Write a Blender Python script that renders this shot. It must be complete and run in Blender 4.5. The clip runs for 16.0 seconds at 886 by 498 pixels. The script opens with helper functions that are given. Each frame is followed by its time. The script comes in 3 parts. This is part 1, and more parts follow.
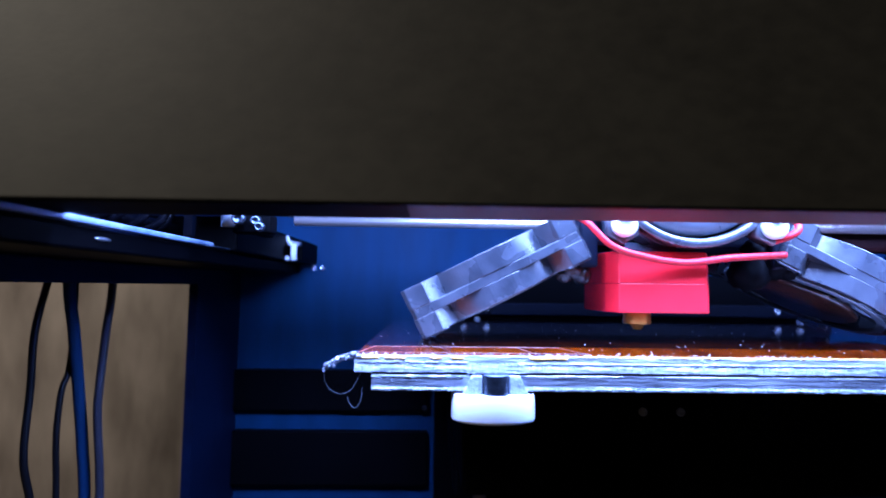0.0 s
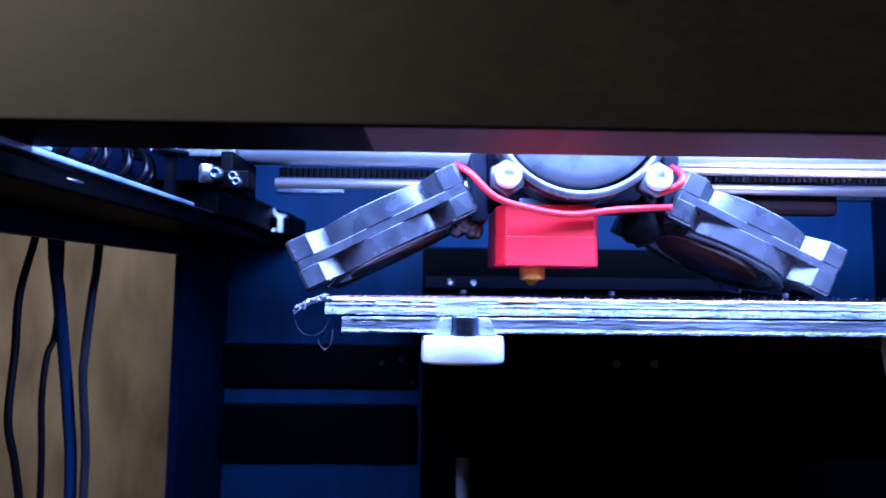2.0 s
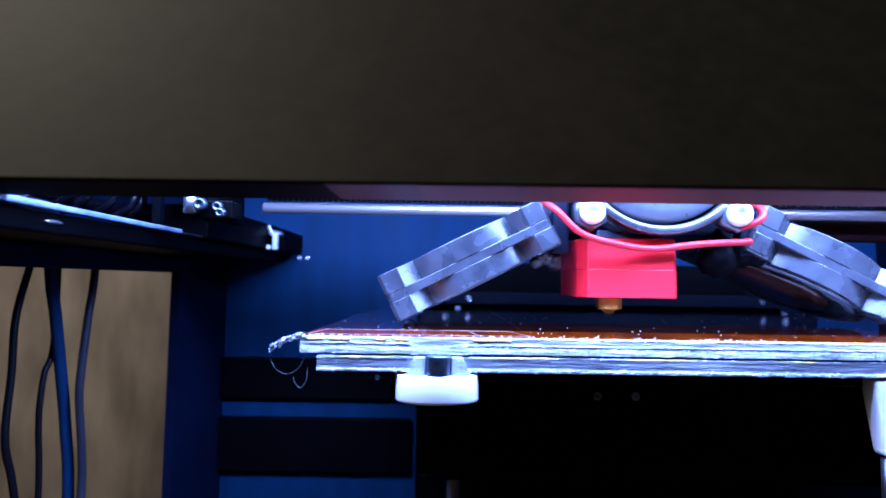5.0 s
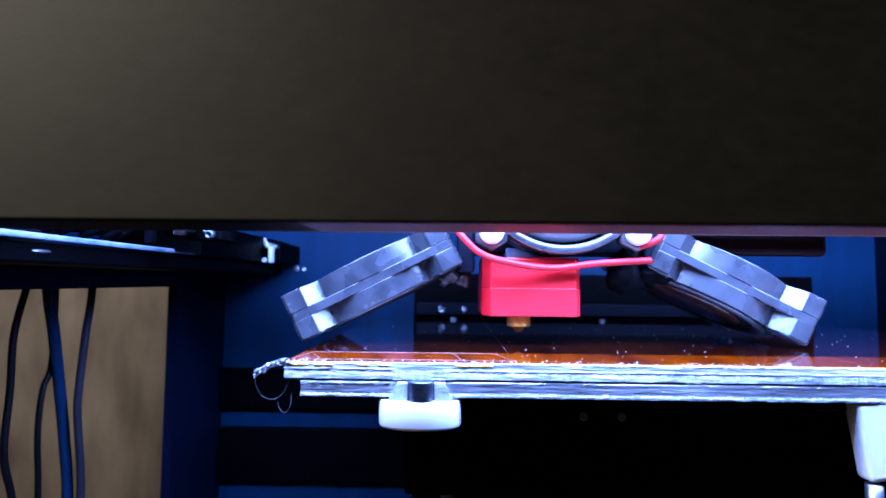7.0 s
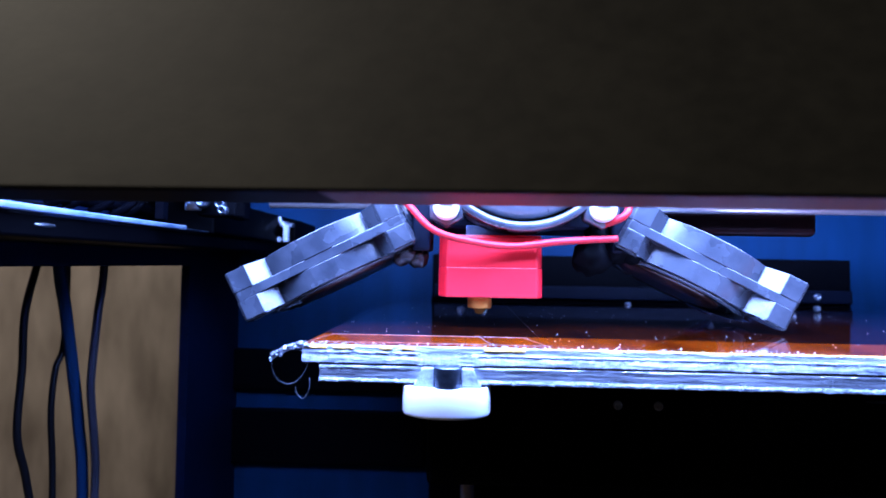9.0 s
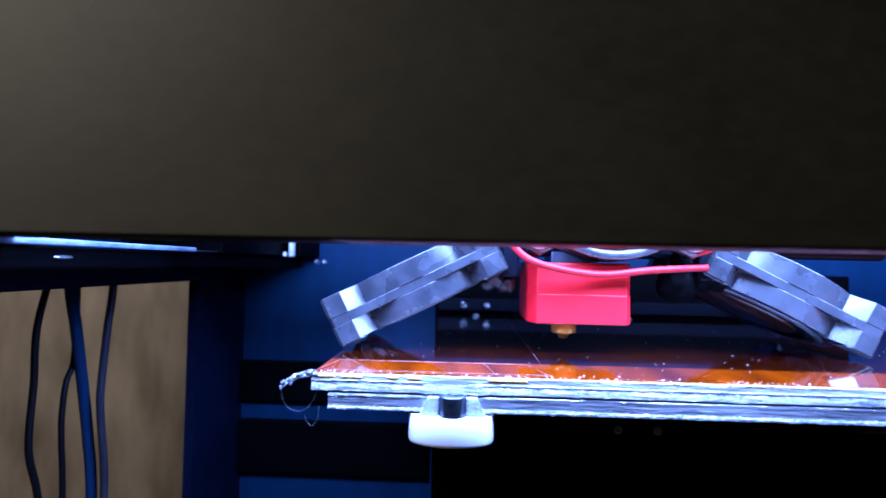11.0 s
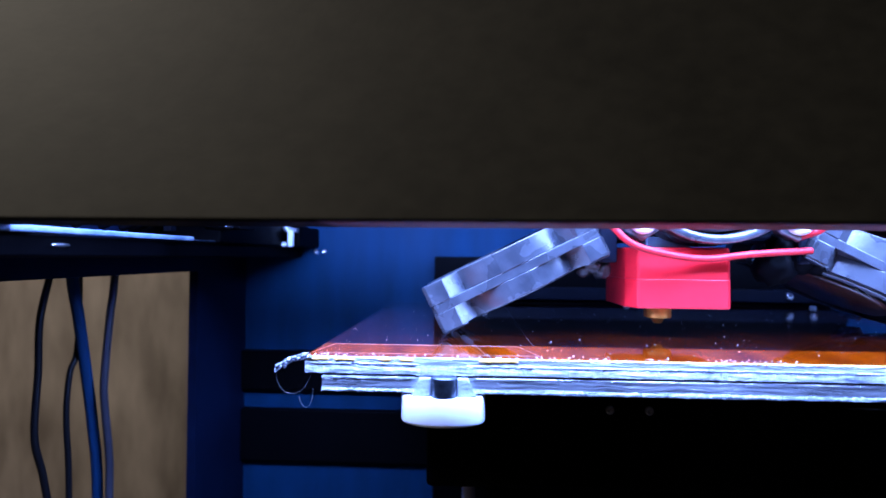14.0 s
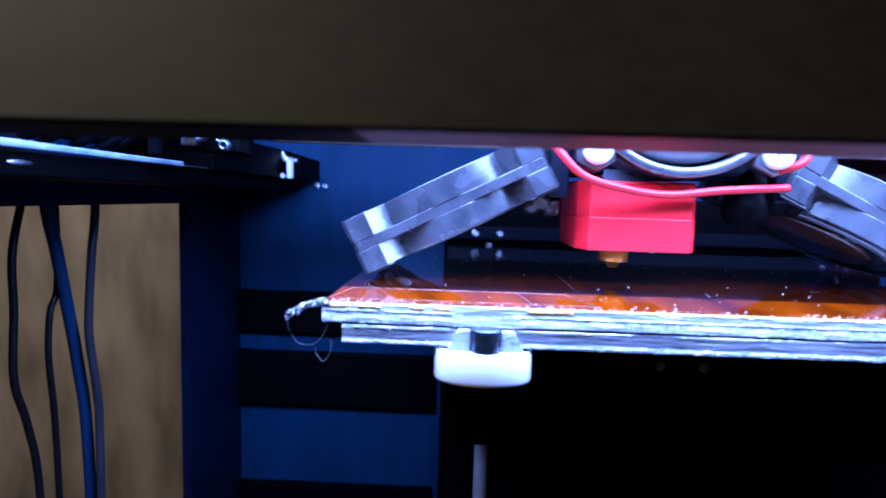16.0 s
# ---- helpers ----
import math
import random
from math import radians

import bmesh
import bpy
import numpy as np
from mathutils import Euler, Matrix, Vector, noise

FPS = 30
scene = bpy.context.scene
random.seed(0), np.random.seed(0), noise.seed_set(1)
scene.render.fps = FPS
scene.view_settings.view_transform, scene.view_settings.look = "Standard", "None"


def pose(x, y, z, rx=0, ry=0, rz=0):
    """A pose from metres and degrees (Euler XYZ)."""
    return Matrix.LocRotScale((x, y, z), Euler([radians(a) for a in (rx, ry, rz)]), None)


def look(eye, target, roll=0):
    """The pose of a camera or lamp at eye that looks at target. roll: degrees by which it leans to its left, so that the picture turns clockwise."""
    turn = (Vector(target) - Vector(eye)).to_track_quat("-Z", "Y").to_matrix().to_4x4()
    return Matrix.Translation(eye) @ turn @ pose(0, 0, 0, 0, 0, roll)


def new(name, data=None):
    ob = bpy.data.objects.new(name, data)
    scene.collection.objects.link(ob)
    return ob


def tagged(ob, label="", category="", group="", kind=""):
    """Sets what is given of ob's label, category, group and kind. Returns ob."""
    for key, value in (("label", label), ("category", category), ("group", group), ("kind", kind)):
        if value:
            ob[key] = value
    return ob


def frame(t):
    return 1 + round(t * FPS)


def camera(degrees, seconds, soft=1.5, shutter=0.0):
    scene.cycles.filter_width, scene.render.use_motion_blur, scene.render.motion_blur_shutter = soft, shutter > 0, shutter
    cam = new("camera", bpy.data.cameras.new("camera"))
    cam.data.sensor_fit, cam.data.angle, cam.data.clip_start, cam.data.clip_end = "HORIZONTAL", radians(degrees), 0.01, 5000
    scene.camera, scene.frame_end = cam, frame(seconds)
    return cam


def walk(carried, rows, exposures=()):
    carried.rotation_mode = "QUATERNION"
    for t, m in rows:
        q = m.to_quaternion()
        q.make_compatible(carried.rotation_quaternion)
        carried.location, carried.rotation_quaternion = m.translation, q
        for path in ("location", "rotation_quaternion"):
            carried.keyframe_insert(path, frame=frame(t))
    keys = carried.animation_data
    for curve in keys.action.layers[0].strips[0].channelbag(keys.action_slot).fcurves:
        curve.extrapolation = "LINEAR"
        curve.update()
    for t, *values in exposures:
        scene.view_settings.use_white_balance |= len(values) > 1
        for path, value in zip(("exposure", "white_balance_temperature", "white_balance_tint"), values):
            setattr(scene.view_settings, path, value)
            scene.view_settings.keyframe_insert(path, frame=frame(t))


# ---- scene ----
cam = camera(78.3, 16.0, soft=1.5, shutter=0.5)
cam.data.dof.use_dof, cam.data.dof.focus_distance, cam.data.dof.aperture_fstop = True, 0.113, 19.0
PATH = [
    (0, (0.0131, -0.0957, 0.0117), (0.0555, 1.900, 0.1523), 0.69),
    (0.5, (0.0163, -0.0959, 0.0064), (0.0812, 1.899, 0.1303), 0.87),
    (1, (0.0201, -0.0951, -0.0002), (0.0453, 1.900, 0.1240), 0.41),
    (1.5, (0.0165, -0.0952, 0.0008), (0.0462, 1.901, 0.1231), 0.41),
    (2, (0.0187, -0.0961, 0.0020), (0.0574, 1.899, 0.1391), 0.63),
    (2.5, (0.0198, -0.0959, 0.0023), (0.0413, 1.898, 0.1557), 0.55),
    (3, (0.0211, -0.0974, 0.0013), (0.0381, 1.898, 0.1388), 0.51),
    (3.5, (0.0222, -0.0968, 0.0029), (0.0330, 1.899, 0.1381), 1.00),
    (6, (0.0279, -0.0969, 0.0132), (0.0026, 1.900, 0.1299), 0.50),
    (6.5, (0.0292, -0.0984, 0.0143), (-0.0054, 1.897, 0.1331), 0.49),
    (7, (0.0297, -0.0978, 0.0144), (-0.0018, 1.898, 0.1332), 0.56),
    (7.5, (0.0302, -0.0975, 0.0139), (-0.0102, 1.898, 0.1246), 0.52),
    (8, (0.0283, -0.0937, 0.0167), (-0.0457, 1.905, 0.0497), -0.03),
    (8.5, (0.0257, -0.0896, 0.0133), (-0.0211, 1.909, 0.0574), 0.81),
    (9, (0.0268, -0.0907, 0.0137), (-0.0487, 1.907, 0.0682), 0.95),
    (9.5, (0.0263, -0.0926, 0.0150), (-0.0601, 1.905, 0.0766), 0.97),
    (12, (0.0261, -0.0944, 0.0203), (-0.0546, 1.904, 0.0705), 1.39),
    (12.5, (0.0285, -0.0953, 0.0142), (-0.0558, 1.902, 0.0743), 1.40),
    (13, (0.0288, -0.0954, 0.0156), (-0.0704, 1.901, 0.0700), 0.89),
    (13.5, (0.0283, -0.0951, 0.0159), (-0.0643, 1.902, 0.0728), 1.21),
    (14, (0.0287, -0.0947, 0.0176), (-0.0684, 1.903, 0.0443), 0.53),
    (14.5, (0.0287, -0.0943, 0.0175), (-0.0694, 1.903, 0.0295), 0.61),
    (15, (0.0252, -0.0939, 0.0195), (-0.0736, 1.900, -0.0603), 0.96),
    (15.5, (0.0169, -0.0805, 0.0160), (-0.0485, 1.910, -0.1679), 1.09),
    (16, (0.0200, -0.0794, 0.0158), (-0.0355, 1.913, -0.1715), 1.75),
]
walk(cam, [(t, look(eye, target, roll)) for t, eye, target, roll in PATH])

# LIGHT: cold-white LED strip behind the front panel, warm room light outside.
def area(name, m, sx, sy, watts, color, spread=180):
    d = bpy.data.lights.new(name, "AREA")
    d.shape, d.size, d.size_y, d.energy, d.color = "RECTANGLE", sx, sy, watts, color
    d.spread = radians(spread)
    ob = new(name, d)
    ob.matrix_world = m
    return ob


area("led_strip_top", look((0.065, -0.0040, 0.058), (0.065, 0.0270, 0.0080)), 0.24, 0.024, 2.0, (0.215, 0.36, 1.0), 165)
# unseen low fill light, added to brighten the knob and the bed's front
area("led_strip_front", look((0.065, -0.0143, 0.034), (0.065, -0.0075, 0.0)), 0.24, 0.0036, 0.26, (0.225, 0.36, 1.0), 105)
area("room_lamp", look((-0.27, -0.17, 0.25), (-0.12, 0.1, 0.0)), 0.12, 0.12, 3.2, (1.0, 0.90, 0.77))
world = bpy.data.worlds.new("room_air")
world.use_nodes = True
scene.world = world
wb = world.node_tree.nodes["Background"]
wb.inputs[0].default_value, wb.inputs[1].default_value = (0.9, 0.8, 0.7, 1), 0.006

# MATERIALS
MAT = {}


def mat(name, color, rough=0.5, metal=0.0, grain=0.0, scale=400.0, color2=None, bump=0.0, bscale=900.0, coat=0.0, spec=0.5, stretch=(1, 1, 1), rvar=0.0, emit=0.0, trans=0.0, sub=0.0, turn=0.0):
    """Principled material with two scales of noise in colour, roughness and bump."""
    m = bpy.data.materials.new(name)
    m.use_nodes = True
    nt = m.node_tree
    p = nt.nodes["Principled BSDF"]
    p.inputs["Roughness"].default_value, p.inputs["Metallic"].default_value = rough, metal
    p.inputs["Specular IOR Level"].default_value = spec
    p.inputs["Coat Weight"].default_value = coat
    p.inputs["Coat Roughness"].default_value = 0.08
    p.inputs["Transmission Weight"].default_value = trans
    p.inputs["Subsurface Weight"].default_value = sub
    if sub:
        p.inputs["Subsurface Radius"].default_value = (0.002, 0.0015, 0.001)
    p.inputs["Base Color"].default_value = (*color, 1)
    tc = nt.nodes.new("ShaderNodeTexCoord")
    mp = nt.nodes.new("ShaderNodeMapping")
    mp.inputs["Scale"].default_value = stretch
    mp.inputs["Rotation"].default_value = (0, 0, radians(turn))
    nt.links.new(tc.outputs["Object"], mp.inputs[0])

    def tex(s, det=4.0):
        n = nt.nodes.new("ShaderNodeTexNoise")
        n.inputs["Scale"].default_value, n.inputs["Detail"].default_value = s, det
        nt.links.new(mp.outputs[0], n.inputs[0])
        return n
    if grain or color2:
        a, b = tex(scale), tex(scale * 0.13)
        mx = nt.nodes.new("ShaderNodeMath")
        mx.operation = "ADD"
        nt.links.new(a.outputs[0], mx.inputs[0]), nt.links.new(b.outputs[0], mx.inputs[1])
        ramp = nt.nodes.new("ShaderNodeMapRange")
        ramp.inputs[1].default_value, ramp.inputs[2].default_value = 0.75, 1.25
        nt.links.new(mx.outputs[0], ramp.inputs[0])
        mix = nt.nodes.new("ShaderNodeMix")
        mix.data_type = "RGBA"
        c2 = color2 or tuple(c * (1 + grain) for c in color)
        c1 = color if color2 else tuple(c * (1 - grain) for c in color)
        mix.inputs[6].default_value, mix.inputs[7].default_value = (*c1, 1), (*c2, 1)
        nt.links.new(ramp.outputs[0], mix.inputs[0])
        nt.links.new(mix.outputs[2], p.inputs["Base Color"])
    if rvar:
        r = tex(scale * 0.5)
        mr = nt.nodes.new("ShaderNodeMapRange")
        mr.inputs[1].default_value, mr.inputs[2].default_value = 0.3, 0.7
        mr.inputs[3].default_value, mr.inputs[4].default_value = max(0.02, rough - rvar), min(1, rough + rvar)
        nt.links.new(r.outputs[0], mr.inputs[0]), nt.links.new(mr.outputs[0], p.inputs["Roughness"])
    if bump:
        n = tex(bscale, 6.0)
        bn = nt.nodes.new("ShaderNodeBump")
        bn.inputs["Strength"].default_value, bn.inputs["Distance"].default_value = bump, 0.0004
        nt.links.new(n.outputs[0], bn.inputs["Height"]), nt.links.new(bn.outputs[0], p.inputs["Normal"])
    MAT[name] = m
    return m


mat("fascia", (0.0082, 0.0078, 0.0066), 0.72, grain=0.35, scale=500, bump=0.04, bscale=2000, spec=0.25, stretch=(0.6, 1, 1))
# red light bounced onto the panel's bottom edge, put into three base colours
mat("edge_red_bounce", (0.12, 0.018, 0.013), 0.5, grain=0.15, scale=500)
mat("edge_faint_bounce", (0.030, 0.005, 0.005), 0.5, grain=0.3, scale=500)
mat("edge_half_bounce", (0.070, 0.011, 0.009), 0.5, grain=0.25, scale=500)
mat("black_sheet", (0.0025, 0.0045, 0.012), 0.5, grain=0.2, scale=300, bump=0.05, spec=0.12)
mat("blue_sheet", (0.0024, 0.032, 0.085), 0.6, grain=0.2, scale=60, bump=0.04, rvar=0.08, spec=0.1, stretch=(2, 1, 0.4))
mat("black_matte", (0.0013, 0.0013, 0.002), 0.6, grain=0.3, scale=500, spec=0.035)
mat("side_sheet", (0.0020, 0.0060, 0.020), 0.5, grain=0.2, scale=300, bump=0.05, spec=0.12)
mat("beam_black", (0.0005, 0.0005, 0.0008), 0.5, grain=0.3, scale=500, spec=0.025)
mat("dark_red", (0.009, 0.0018, 0.0018), 0.4, grain=0.3, scale=300, spec=0.06)
# steel tinted pink to paint the reflection of bed and sock
mat("rod_warm_reflection", (0.93, 0.80, 0.75), 0.38, 0.95)
mat("black_gloss", (0.0012, 0.0012, 0.002), 0.25, grain=0.3, scale=500, spec=0.1)
mat("steel", (0.75, 0.76, 0.78), 0.27, 1.0, grain=0.08, scale=600, rvar=0.06)
mat("rail_metal", (0.16, 0.26, 0.40), 0.4, 0.6, color2=(0.40, 0.50, 0.62), scale=200, bump=0.5, bscale=700)
mat("rod_steel", (0.93, 0.93, 0.94), 0.36, 0.95)
# orange reflection painted into the rod's base colour
mat("rod_orange_reflection", (0.92, 0.62, 0.46), 0.45, 0.9)
mat("belt_tooth", (0.05, 0.05, 0.055), 0.4)
mat("bolt_zinc", (0.80, 0.82, 0.85), 0.5, 0.35, grain=0.06, scale=600)
mat("steel_dull", (0.42, 0.43, 0.45), 0.35, 1.0, grain=0.15, scale=600)
mat("steel_dark", (0.10, 0.12, 0.15), 0.35, 0.9, grain=0.4, scale=900)
mat("fan_plastic", (0.020, 0.023, 0.029), 0.27, color2=(0.050, 0.054, 0.064), scale=230, bump=0.07, bscale=1800, rvar=0.10, spec=0.8)
mat("rotor_plastic", (0.075, 0.085, 0.10), 0.32, grain=0.15, scale=300, spec=0.8, rvar=0.08)
# brown here paints the orange light bounced up from the bed
mat("fan_cap_bounce", (0.085, 0.026, 0.016), 0.3, color2=(0.008, 0.004, 0.003), scale=150, bump=0.6, bscale=500, spec=0.6)
mat("lead_steel", (0.55, 0.52, 0.50), 0.5, 0.5, grain=0.15, scale=900)
mat("clear_plastic", (0.55, 0.62, 0.68), 0.25, grain=0.3, scale=700, bump=0.6, bscale=900, trans=0.35)
mat("sock", (0.68, 0.008, 0.016), 0.42, color2=(0.58, 0.006, 0.012), scale=160, bump=0.10, bscale=260, sub=0.05)
mat("wire_red", (0.58, 0.006, 0.012), 0.5, grain=0.1, scale=400)
mat("brass", (0.80, 0.27, 0.05), 0.4, 0.75, grain=0.15, scale=900)
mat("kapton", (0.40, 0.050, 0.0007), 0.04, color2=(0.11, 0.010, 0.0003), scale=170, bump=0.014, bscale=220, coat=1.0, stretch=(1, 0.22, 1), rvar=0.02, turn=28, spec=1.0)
mat("kapton_dark", (0.040, 0.0050, 0.0003), 0.04, color2=(0.012, 0.0012, 0.0002), scale=210, bump=0.010, bscale=220, coat=1.0, stretch=(1, 0.22, 1), rvar=0.02, turn=28, spec=1.0)
MAT["kapton_dark"].node_tree.nodes["Principled BSDF"].inputs["Coat IOR"].default_value = 1.9
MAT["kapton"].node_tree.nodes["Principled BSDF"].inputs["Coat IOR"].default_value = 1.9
mat("tape_rim", (0.16, 0.09, 0.08), 0.4, grain=0.8, scale=900)
# bright orange that paints the light caught by the tape's edge
mat("tape_lit_color", (0.80, 0.42, 0.08), 0.3, grain=0.2, scale=700)
mat("frost", (0.16, 0.19, 0.24), 0.4, color2=(0.88, 0.92, 0.96), scale=1300, bump=0.5, bscale=2200, stretch=(0.16, 1, 1.5))
mat("dust_grey", (0.45, 0.45, 0.45), 0.6)
mat("glue", (0.012, 0.012, 0.014), 0.15, color2=(0.20, 0.21, 0.25), scale=1300, bump=1.0, bscale=1500, coat=0.5)
mat("glass_edge", (0.30, 0.33, 0.40), 0.28, 0.4, color2=(0.85, 0.90, 0.95), scale=420, bump=0.9, bscale=700, stretch=(0.25, 1, 2.5), rvar=0.15)
mat("alu_edge", (0.30, 0.33, 0.38), 0.35, 0.8, color2=(0.75, 0.78, 0.82), scale=500, bump=0.7, bscale=800, stretch=(0.2, 1, 2.5), rvar=0.15)
mat("white_plastic", (0.82, 0.84, 0.86), 0.4, grain=0.04, scale=300, bump=0.03)
mat("tan_board", (0.085, 0.068, 0.060), 0.7, color2=(0.25, 0.215, 0.195), scale=22, stretch=(1.8, 1, 0.6), bump=0.05)
mat("cable_black", (0.008, 0.007, 0.008), 0.5, spec=0.25)
mat("cable_blue", (0.006, 0.045, 0.12), 0.5, spec=0.25)
mat("cable_grey", (0.035, 0.033, 0.042), 0.45, grain=0.5, scale=60, spec=0.3)
mat("hair", (0.07, 0.08, 0.09), 0.3)
mat("room_paint", (0.5, 0.46, 0.4), 0.8, grain=0.1, scale=8)
mat("desk_wood", (0.045, 0.03, 0.02), 0.5, grain=0.25, scale=30, stretch=(0.3, 2, 1))
mat("burnt", (0.003, 0.002, 0.002), 0.25, color2=(0.022, 0.009, 0.006), scale=1100, bump=1.0, bscale=1400)

# MESH TOOLS


def link(name, bm, material, parent=None, label=""):
    me = bpy.data.meshes.new(name)
    bmesh.ops.recalc_face_normals(bm, faces=bm.faces)
    bm.to_mesh(me)
    bm.free()
    me.materials.append(MAT[material])
    ob = new(name, me)
    if parent:
        ob.parent = parent
    if label:
        ob["label"] = label
    return ob


def part(name, bm, material, parent, label=""):
    return link(name, bm, material, parent, label)


def thing(name, label, category, group="", kind="", at=(0, 0, 0)):
    ob = new(name)
    ob.empty_display_size = 0.005
    ob.location = at
    return tagged(ob, label, category, group, kind)


def setting(name, bm, material, label, category):
    return tagged(link(name, bm, material), label, category, "", "structure")


def box(x0, x1, y0, y1, z0, z1, bev=0.0, seg=2, bm=None, m=None):
    out = bm or bmesh.new()
    b = bmesh.new()
    bmesh.ops.create_cube(b, size=1)
    for v in b.verts:
        v.co = Vector(((x0 + x1) / 2 + v.co.x * (x1 - x0), (y0 + y1) / 2 + v.co.y * (y1 - y0), (z0 + z1) / 2 + v.co.z * (z1 - z0)))
    if bev:
        bmesh.ops.bevel(b, geom=b.edges[:], offset=bev, segments=seg, profile=0.5, affect="EDGES")
    return merge(out, b, m)


def merge(out, b, m=None):
    if m:
        bmesh.ops.transform(b, matrix=m, verts=b.verts)
    me = bpy.data.meshes.new("tmp")
    b.to_mesh(me)
    b.free()
    out.from_mesh(me)
    bpy.data.meshes.remove(me)
    return out


def lathe(profile, seg=32, bm=None, m=None):
    """A body of revolution about z from (radius, height) pairs."""
    b = bmesh.new()
    rings = []
    for r, z in profile:
        if r < 1e-7:
            rings.append([b.verts.new((0, 0, z))])
        else:
            rings.append([b.verts.new((r * math.cos(2 * math.pi * i / seg), r * math.sin(2 * math.pi * i / seg), z)) for i in range(seg)])
    for p, q in zip(rings, rings[1:]):
        for i in range(seg):
            j = (i + 1) % seg
            f = [p[i % len(p)], p[j % len(p)], q[j % len(q)], q[i % len(q)]]
            f = list(dict.fromkeys(f))
            if len(f) > 2:
                b.faces.new(f)
    for f in b.faces:
        f.smooth = True
    for e in b.edges:
        if len(e.link_faces) == 2 and e.calc_face_angle(0) > 0.6:
            e.smooth = False
    return merge(bm or bmesh.new(), b, m)


def tube(points, r, seg=10, bm=None):
    """A round cord through points, smoothed by a spline."""
    pts = [Vector(p) for p in points]
    path = []
    for i in range(len(pts) - 1):
        a, b0, c, d = pts[max(i - 1, 0)], pts[i], pts[i + 1], pts[min(i + 2, len(pts) - 1)]
        for k in range(8):
            t = k / 8
            path.append(0.5 * ((2 * b0) + (c - a) * t + (2 * a - 5 * b0 + 4 * c - d) * t * t + (3 * b0 - a - 3 * c + d) * t ** 3))
    path.append(pts[-1])
    b = bmesh.new()
    rings, up = [], Vector((0.3, 0.9, 0.2))
    for i, p in enumerate(path):
        way = (path[min(i + 1, len(path) - 1)] - path[max(i - 1, 0)]).normalized()
        side = way.cross(up).normalized()
        up = side.cross(way).normalized()
        rings.append([b.verts.new(p + r * (math.cos(a) * side + math.sin(a) * up)) for a in (2 * math.pi * k / seg for k in range(seg))])
    for p, q in zip(rings, rings[1:]):
        for i in range(seg):
            b.faces.new((p[i], p[(i + 1) % seg], q[(i + 1) % seg], q[i])).smooth = True
    b.faces.new(rings[0]), b.faces.new(rings[-1])
    return merge(bm or bmesh.new(), b)


def along(axis):
    """Turns a z body to lie along x or y."""
    return pose(0, 0, 0, 0, 90, 0) if axis == "x" else pose(0, 0, 0, 90, 0, 0)


def at(x, y, z):
    return Matrix.Translation((x, y, z))


def screw_head(r=0.0027, h=0.0022):
    return [(0, 0.0), (r, 0.0), (r, h * 0.55), (r * 0.82, h * 0.9), (r * 0.5, h), (r * 0.48, h * 0.45), (0, h * 0.45)]


# SETTING: room, desk and the printer's housing
def build_room():
    setting("floor", box(-3, 3, -3, 3, -0.95, -0.9), "room_paint", "plain floor of the dim room", "floor")
    setting("ceiling", box(-3, 3, -3, 3, 1.6, 1.65), "room_paint", "plain painted ceiling", "ceiling")
    setting("wall_south", box(-3, 3, -3.05, -3, -0.9, 1.6), "room_paint", "plain painted wall", "wall")
    setting("wall_north", box(-3, 3, 3, 3.05, -0.9, 1.6), "room_paint", "plain painted wall", "wall")
    setting("wall_west", box(-3.05, -3, -3, 3, -0.9, 1.6), "room_paint", "plain painted wall", "wall")
    setting("wall_east", box(3, 3.05, -3, 3, -0.9, 1.6), "room_paint", "plain painted wall", "wall")
    desk = thing("desk", "brown wooden desk under the printer", "desk", at=(0, 0, -0.26))
    part("desktop", box(-0.8, 0.8, -0.3, 0.5, -0.03, 0.0, 0.002), "desk_wood", desk)
    for x in (-0.77, 0.72):
        for y in (-0.27, 0.42):
            part("leg", box(x, x + 0.05, y, y + 0.05, -0.64, -0.03, 0.002), "desk_wood", desk)
    board = thing("wooden_board", "tan wooden board beside the printer with faint darker smudges", "board")
    part("panel", box(-0.75, -0.072, 0.35, 0.362, -0.26, 0.45, 0.002), "tan_board", board)


XL = -0.065      # inner face of the left side wall
YB = 0.130       # inner face of the back wall


